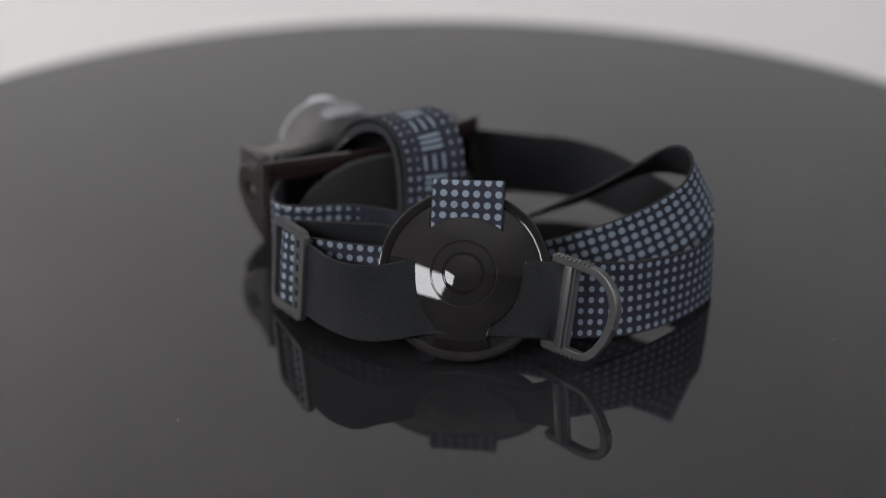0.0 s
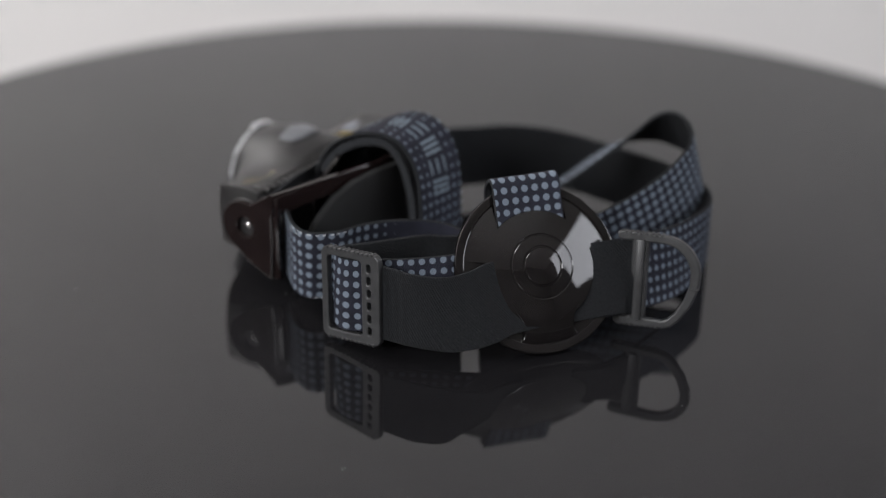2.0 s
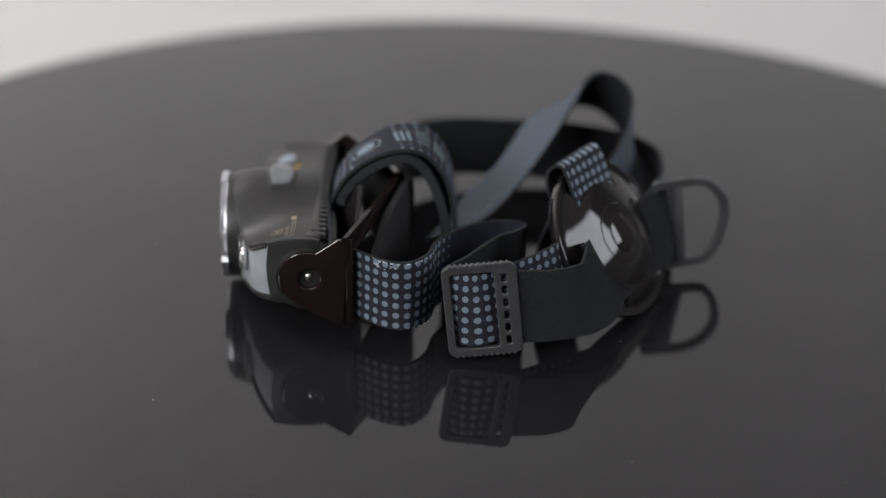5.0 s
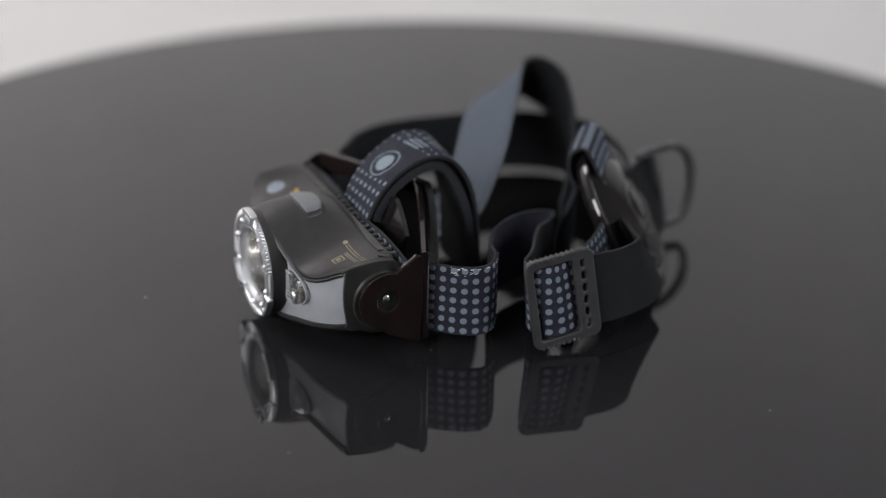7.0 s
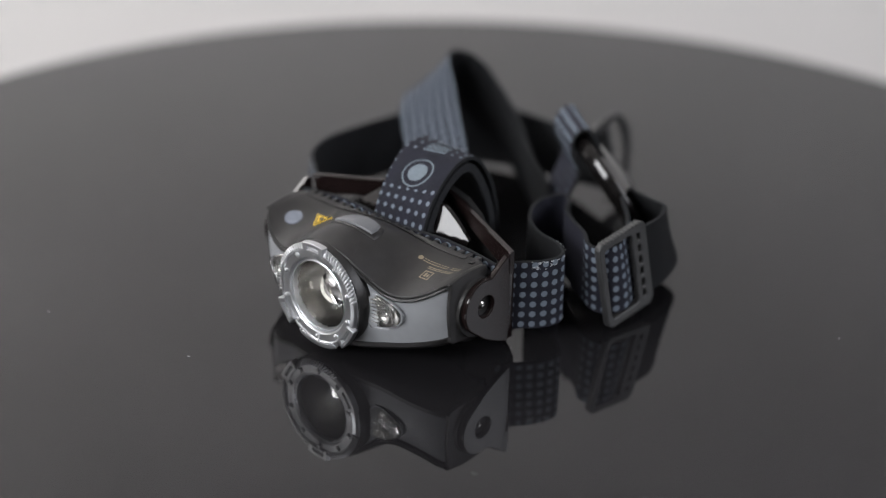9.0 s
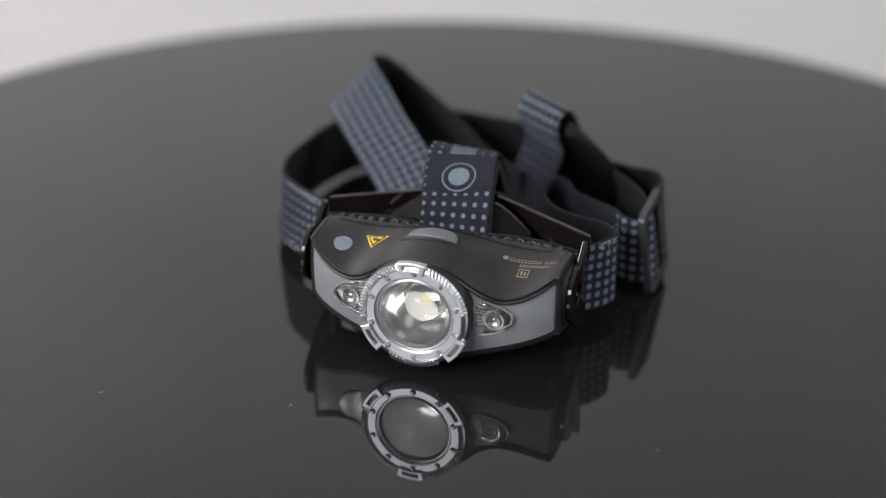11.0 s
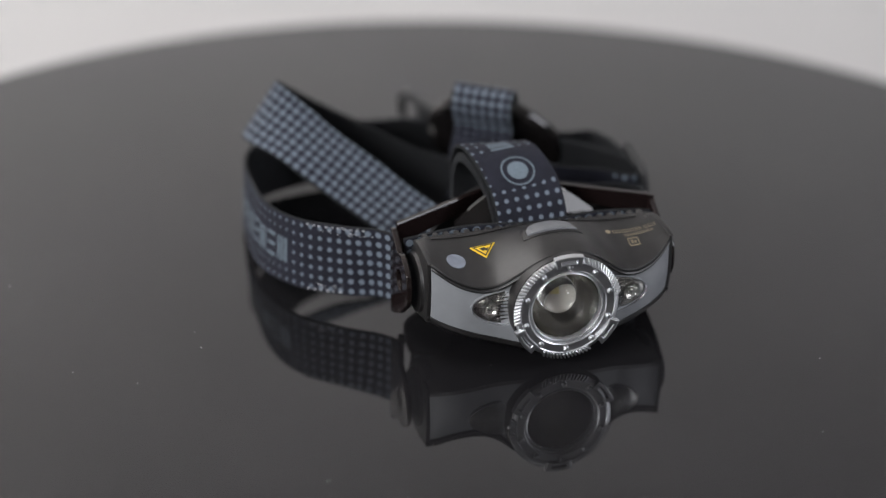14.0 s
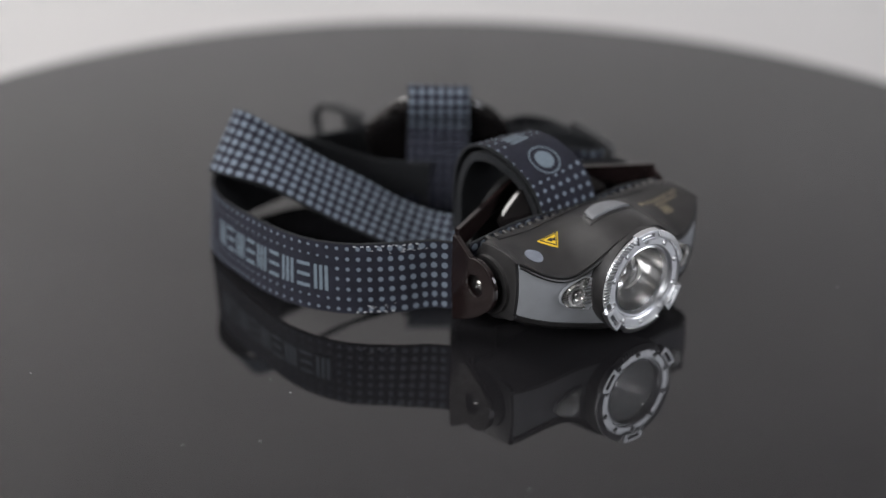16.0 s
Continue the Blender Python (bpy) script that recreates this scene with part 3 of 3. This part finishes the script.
for d, z0, z1 in [(-q[0], *q[1:]) for q in PAD[:0:-1]] + PAD:
    y = vee(abs(d)) + 2.6
    ring = []
    for k in range(9):
        z = z0 + (z1 - z0) * k / 8
        ring.append((y + 0.5 * (k in (0, 8)), z))
    ring += [(y + 3.4 - 0.6 * (k in (0, 8)), z0 + (z1 - z0) * k / 8) for k in range(8, -1, -1)]
    rows.append([bm.verts.new(((LX + d) * MM, p * MM, q * MM)) for p, q in ring])
for p, q in zip(rows, rows[1:]):
    for k in range(18):
        bm.faces.new((p[k], p[(k + 1) % 18], q[(k + 1) % 18], q[k]))
bm.faces.new(rows[0])
bm.faces.new(rows[-1][::-1])
part("forehead_pad", bm, M_FOAM, HL, "black foam forehead pad")

# headband, dotted outer face
def band_dots(s, v):
    """Full dots at both ends; small, and none in the middle, beside the lettering."""
    e = np.interp(s, [0, 14, 24, 36, 46, 104, 118, 135, 160, 400], [0.31, 0.29, 0.25, 0.19, 0.15, 0.15, 0.19, 0.25, 0.27, 0.27])
    clear = np.interp(s, [41, 42, 107, 108], [0, 1, 1, 0])
    return e if clear < 0.5 or abs(v) > 0.52 else -0.2


BAND = ribbon("headband", [
    (-30.5, -38.5, 19.3, 0, 0, 1), (-37, -31, 19.2, 0, 0, 1), (-47, -25.0, 18.4, .07, .03, 1), (-60, -14, 17.7, .1, .02, 1), (-67.5, 4, 16.6, .1, 0, 1),
    (-69, 28, 15.2, .08, -.03, 1), (-66, 52, 14, .05, -.03, 1), (-58, 68, 13.6, .03, -.03, 1), (-44, 75.5, 14, 0, 0, 1), (-28, 77, 14.5, 0, -.1, 1),
    (-13, 76, 15.5, -.1, -.2, 1), (1, 72.5, 17.5, -.22, -.35, 1), (14, 67.0, 18.6, -.33, -.43, .84), (22, 60.5, 18.6, -.33, -.43, .84)], 24.5, HL,
    "dotted elastic headband with pale printed lettering blocks", face=-1, dots=band_dots, n=14)
# lettering drawn as plain bars, three a letter
marks = []
for k in range(9):
    a = 43.5 + 6.8 * k
    if k % 2:
        marks += bar(a, a + 5.2, -4.6, -3.4) + bar(a, a + 5.2, -0.9, 0.3) + bar(a, a + 5.2, 2.8, 4.0)
    else:
        marks += bar(a, a + 1.2, -4.6, 4.0) + bar(a + 2.0, a + 3.2, -4.6, 4.0) + bar(a + 4.0, a + 5.2, -4.6, 4.0)
prints("lettering", marks, BAND, BAND[0], "pale blue-grey printed blocks")
ribbon("forehead_strap", [(-30, -43.2, 21, 0, 0, 1), (-10, -44.4, 23.2, 0, .05, 1), (12, -44.8, 22.4, 0, 0, 1), (34, -44.4, 23.2, 0, .05, 1), (52, -43.2, 21, 0, 0, 1)], 24.5, HL, face=1, dot=0.35, n=6)
SIDE = ribbon("side_strap", [
    (49, -37.5, 18.6, 0, 0, 1), (54, -32, 18.4, 0, 0, 1), (59.5, -25, 18.2, 0, 0, 1), (60.5, -18, 18.2, 0, 0, 1), (54, -12, 17.8, 0, 0, 1), (44, -9.3, 17.3, 0, 0, 1),
    (35, -3.5, 17, 0, 0, 1), (29, 5.5, 17, 0, 0, 1), (27.5, 14.5, 17, 0, 0, 1), (30.0, 20.5, 17, 0, 0, 1), (34.5, 18.5, 17, 0, 0, 1), (38.5, 12, 17, 0, 0, 1), (46, 6.5, 17.2, 0, 0, 1), (55, 0.5, 17.6, 0, 0, 1), (61, -4.2, 17.4, -.1, -.05, 1), (66.3, -4.2, 17.4, -.14, -.1, 1),
    (69.6, 1.2, 17.6, -.14, -.1, 1), (68.2, 7.2, 18, -.14, -.1, 1), (64.5, 14, 18.6, -.16, -.1, 1), (57.5, 24, 19, -.2, -.1, 1), (49, 34.5, 19.6, -.25, -.25, 1), (41, 42, 20, -.3, -.4, .85)], 24, HL,
    "dotted elastic side strap folded back through the buckle", face=1, dots=lambda s, v: np.interp(s, [0, 44, 60, 112, 119, 400], [0.3, 0.3, -0.1, -0.1, 0.3, 0.3]))
random.seed(3)
threads_at = ((BAND, 7, 30), (SIDE, 6, 20))
REAR = ribbon("rear_strap", [
    (9.6, 75.8, 19.4, -.2, -.16, .965), (11.6, 71.6, 19.6, -.28, -.34, .9), (17, 66.8, 19.8, -.335, -.43, .839), (22.7, 61.9, 19.4, -.335, -.43, .839), (32.6, 54.5, 19.1, -.335, -.43, .839), (44.5, 46.6, 19.1, -.335, -.43, .839),
    (55.5, 43.6, 18.9, -.26, -.42, .87), (63.3, 38.2, 18.5, -.12, -.28, .95), (67.3, 28.5, 18.4, -.1, -.13, .985), (68.3, 19.5, 18.4, -.12, -.1, .985), (68.6, 14.0, 18.4, -.13, -.1, .985)], 24, HL,
    "plain charcoal twill strap across the rear disc", face=1, mats=[M_PLAIN, M_PLAIN])

def threads(rib, s0, s1, n, parent):
    random.seed(11)
    q = []
    for _ in range(n):
        a, v, l = random.uniform(s0, s1), random.choice((-1, 1)) * random.uniform(8.6, 11.8), random.uniform(0.4, 1.3)
        d = random.uniform(-0.5, 0.5)
        q.append([(a, v), (a + l, v + d), (a + l, v + d + 0.16), (a, v + 0.16)])
    # edge stitches, coloured white for the light they catch
    for k in range(15):
        a = 1.5 + 2.3 * k + random.uniform(-0.2, 0.2)
        for v in (-11.55, 11.25):
            q.append([(a, v), (a + random.uniform(0.7, 1.2), v + 0.05), (a + 1.0, v + 0.4), (a + 0.1, v + 0.38)])
    prints("stitching", q, rib, parent, "loose white threads and edge stitches whitened for caught light", material=M_THREAD)


# crown strap lying in a raised loop, and the loops that hold it
CROWN = ribbon("crown_strap", [
    (14, 34, 12, 0, -.1, 1), (6, 40, 12.5, 0, -.1, 1), (-5, 48, 14.5, 0, -.1, 1), (-20, 57.5, 20.5, .05, -.1, 1), (-35, 64.5, 27, .1, -.1, 1), (-46.5, 67, 33, .22, -.1, .96), (-53.5, 65, 37.8, .38, -.05, .92), (-57.8, 60, 41.6, .52, 0, .85),
    (-59, 53.6, 43.2, .62, .04, .78), (-56.3, 46, 42.2, .7, .3, .62), (-50, 38.7, 38.6, .74, .49, .45), (-42.5, 31.9, 33.2, .72, .57, .4), (-30.3, 22.6, 24.4, .72, .58, .37), (-19.8, 12.4, 17, .69, .62, .32), (-10, 2.8, 11.6, .65, .62, .42), (-2, -5, 9.4, .6, .58, .54)], 23.5, HL,
    "dotted elastic crown strap folded into a raised loop", face=1, dot=0.34, n=14)


def loop_dots(s, v):
    if 19.5 < s < 62:
        return 0.17 if abs(v) > (0.5 if s < 22 else 0.8 if s < 34 else 0.5) else -0.2
    return 0.215


LOOP = ribbon("front_loop", [
    (x, y, z, -1, 0.06, 0) for x, y, z in ((12.4, -43.6, 26), (12.2, -41.8, 35.5), (11.3, -36.2, 43.8), (9.4, -27.5, 49.2), (7.8, -19, 50.8), (7.0, -11, 48.3), (7.2, -5, 40), (8.4, -2, 28), (9.2, -1, 15), (9.4, -1, 8))], 23.4, HL,
    "dotted strap loop with a pale round badge", face=1, dots=loop_dots, n=14)
SB = 25.5
prints("round_badge", [[(SB + 3.5 * math.cos(a * math.pi / 16) * f, 3.5 * math.sin(a * math.pi / 16) * f) for f, a in ((1, k), (1, k + 1), (0.01, k + 1), (0.01, k))] for k in range(32)] +
       [[(SB + r * math.cos(a * math.pi / 20), r * math.sin(a * math.pi / 20)) for r, a in ((5.7, k), (5.7, k + 1), (5.15, k + 1), (5.15, k))] for k in range(40)],
       LOOP, LOOP[0], "pale blue-grey round badge")
marks = []
for k in range(5):
    a = 36.0 + 7.0 * k
    if k % 2:
        marks += bar(a, a + 5.2, -4.2, -3.1) + bar(a, a + 5.2, -0.55, 0.55) + bar(a, a + 5.2, 3.1, 4.2)
    else:
        marks += bar(a, a + 1.1, -4.2, 4.2) + bar(a + 2.0, a + 3.1, -4.2, 4.2) + bar(a + 4.1, a + 5.2, -4.2, 4.2)
prints("lettering", marks, LOOP, LOOP[0])
ribbon("front_loop_lining", [
    (x, y, z, -1, 0.06, 0) for x, y, z in ((12.0, -40.0, 32), (11.6, -38.6, 36.2), (10.6, -33.6, 42.0), (9.2, -26.4, 46.2), (7.8, -19.2, 47.6), (7.2, -13.2, 45.4), (7.4, -8.6, 38.6), (8.4, -5.4, 27.6), (9.2, -4.4, 14.6), (9.3, -4.2, 5))], 24, HL, face=1, mats=[M_PLAIN, M_PLAIN], thick=3.2)

for rib, a, b in threads_at:
    threads(rib, a, b, 48, rib[0])

lint = [(random.uniform(30, 80), random.uniform(-10, 10)) for _ in range(9)]
prints("lint", [[(a, v), (a + 0.3, v + 0.1), (a + 0.25, v + 0.3), (a, v + 0.25)] for a, v in lint], REAR, REAR[0], "tiny pale lint", material=M_THREAD)

# rear disc
DM = frame_of((31.0, 50.1, 24.7), (-.789, .614, 0), (-.335, -.43, .839))
bm = bmesh.new()
lathe(bm, [(0, -5.5), (24, -5.5), (26.3, -4.6), (27.4, -2.9), (27.7, -1.4), (27.6, -0.4), (27.4, -0.1), (27.1, 0.02), (26.8, 0.02), (26.0, -0.02), (25.0, -0.08), (24.7, -0.16), (24.5, -0.42), (24.2, -0.44), (20.0, -0.2), (0, -0.2)], DM, 128)
DISC = part("rear_disc", bm, M_GLOSS, HL, "round glossy black rear disc with a raised rim", sharp=9)
bm = bmesh.new()
rows = []
for y, w, z in ((-11.5, 11.8, 2.4), (-14.0, 10.4, 2.35), (-16.0, 9.2, 2.2), (-18.0, 8.5, 1.95), (-20.0, 8.3, 1.6), (-21.5, 8.5, 1.1), (-22.8, 9.2, 0.45), (-23.8, 10.4, -0.1), (-24.3, 11.4, -0.5)):
    rows.append([bm.verts.new(DM @ Vector((x * MM, (y + 0.02 * x * x * (1 if y < -21 else 0) * 0.5) * MM, q * MM))) for x, q in
                 [(-w, -0.8), (-w, z - 0.35), (-w + 0.35, z)] + [(w * k / 5, z) for k in range(-4, 5)] + [(w - 0.35, z), (w, z - 0.35), (w, -0.8)]])
for p, q in zip(rows, rows[1:]):
    for k in range(14):
        bm.faces.new((p[k], p[k + 1], q[k + 1], q[k]))
STEM = part("plate_stem", bm, M_GLOSS, DISC, sharp=40)
bm = bmesh.new()
dome = lambda r: 4.9 - 0.0092 * r * r
prof = [(18.4, -0.3), (18.5, 1.2), (18.2, dome(18.2))] + [(r, dome(r)) for r in (17, 15.5, 14, 12.5, 11.2)] + [(10.6, dome(10.6)), (10.35, dome(10.3) - 0.2), (10.1, dome(10.1) - 0.2), (9.9, dome(9.9)), (9.0, dome(9))]
prof += [(8.0, dome(8)), (6.7, dome(6.7)), (6.4, dome(6.4) - 0.3), (6.1, dome(6.1) - 0.3), (5.8, dome(5.8) + 0.05), (4.8, dome(4.8) + 0.2), (3.4, dome(3.4) + 0.3), (1.7, dome(1.7) + 0.36), (0, dome(0) + 0.38)]
lathe(bm, prof, DM, 96)
part("domed_plate", bm, M_GLOSS, DISC, "glossy black domed plate over the strap")
# the plate runs out into the disc on both sides of the upper loop
for side in (-1, 1):
    bm = bmesh.new()
    rows = []
    for r, z in ((17.9, 1.93), (18.6, 1.7), (20.0, 1.24), (21.6, 0.66), (23.2, 0.08), (24.1, -0.26), (24.5, -0.43), (24.5, -0.9), (17.9, -0.9)):
        a0, a1 = radians(12.5), math.acos(11.8 / r)
        rows.append([bm.verts.new(DM @ Vector((side * r * MM * math.cos(a0 + (a1 - a0) * k / 20), r * MM * math.sin(a0 + (a1 - a0) * k / 20), z * MM))) for k in range(21)])
    for p, q in zip(rows, rows[1:] + rows[:1]):
        for k in range(20):
            bm.faces.new((p[k], p[k + 1], q[k + 1], q[k]))
    for k in (0, 20):
        bm.faces.new([r[k] for r in rows])
    part("plate_shoulder", bm, M_GLOSS, DISC)


def at(m, x, y, z):
    v = m @ Vector((x * MM, y * MM, z * MM))
    return (v.x / MM, v.y / MM, v.z / MM)


W0 = (.789, -.614, 0)
ribbon("rear_loop", [(*at(DM, 0, y, z), *W0) for y, z in ((13.5, 0.5), (18, 0.65), (21.5, 1.2), (25, 1.7), (28.8, 1.5), (29.9, -1.5), (28, -5.5), (23, -8.0), (17, -9.0))] +
       [(18, 34, 22, *W0), (16.5, 32.5, 12, *W0), (16.5, 33, 4, *W0)], 23, HL, "dotted strap loop over the rear disc", face=1, dots=lambda s, v: 0.32 if s < 35 else 0.1, n=10)

# slider buckle
KM = frame_of((69.0, 4.5, 17.7), (.049, .992, .115), (-.13, -.107, .986))
bm = bmesh.new()
slots = [rounded(1.5, 2.6, 0.6, 3, 7.6, -10.4 + 4.15 * k) for k in range(6)]
prism(bm, rounded(23.5, 30.2, 2.6, 4), 2.4, KM @ Matrix.Translation((0, 0, -1.2 * MM)), holes=[rounded(13.8, 24.6, 1.2, 3, -2.3, 0), *slots], bevel=0.45)
for sy in (-1, 1):
    for k in range(11):
        box(bm, (-9 + 1.8 * k, sy * 14.8, 0), (0.9, 1.0, 2.9), KM, 0.2, 1)
part("slider_buckle", bm, M_BUCKLE, HL, "satin black slider buckle with ribbed edges", sharp=12)

# hooked ring buckle
RM = frame_of((10.15, 71.5, 18.8), (-.225, .972, 0.05), (-.185, -.134, .973))
bm = bmesh.new()
outer = [(1.5, -12.6), (-2.5, -12.6), (-3.5, -13.4), (-3.5, -14.8), (-2.4, -15.6), (13.0, -15.4), (15.6, -14.6), (18.6, -11.8), (21.6, -7.0), (23.6, -1.5)] + arc(11.6, 2.8, 12.6, 0, 82, 12) + [(10, 15.4), (-2.4, 15.6), (-3.5, 14.8), (-3.5, 13.4), (-2.5, 12.6), (1.5, 12.6)]
hole = [(6.8, -12.6), (12.4, -12.8), (14.2, -12.1), (16.6, -9.7), (19.2, -5.2), (20.8, 0)] + arc(11.1, 2.8, 9.8, 6, 82, 9) + [(9, 12.6), (6.8, 12.6)]
prism(bm, outer, 2.8, RM @ Matrix.Translation((0, 0, -1.4 * MM)), holes=[hole], bevel=0.6)
for sy in (-1, 1):
    for k in range(8):
        box(bm, (-1 + 1.7 * k, sy * 15.2, 0), (0.9, 1.0, 3.2), RM, 0.2, 1)
box(bm, (22.3, -1.2, 0), (3.2, 0.7, 3.1), RM, 0.2, 1)
HOOK = part("ring_buckle", bm, M_BUCKLE, HL, "satin black hooked ring buckle", sharp=12)
bm = bmesh.new()
box(bm, (4.3, 0, 0.9), (3.0, 27, 3.2), RM, 0.7, 2)
part("buckle_bar", bm, M_BUCKLE, HOOK)


# ---- turning ----
def motions():
    rows = [(t, pose(0, 0, 0, 0, 0, a)) for t, a in TURN]
    walk(HL, rows)
    walk(TABLE, rows)


motions()
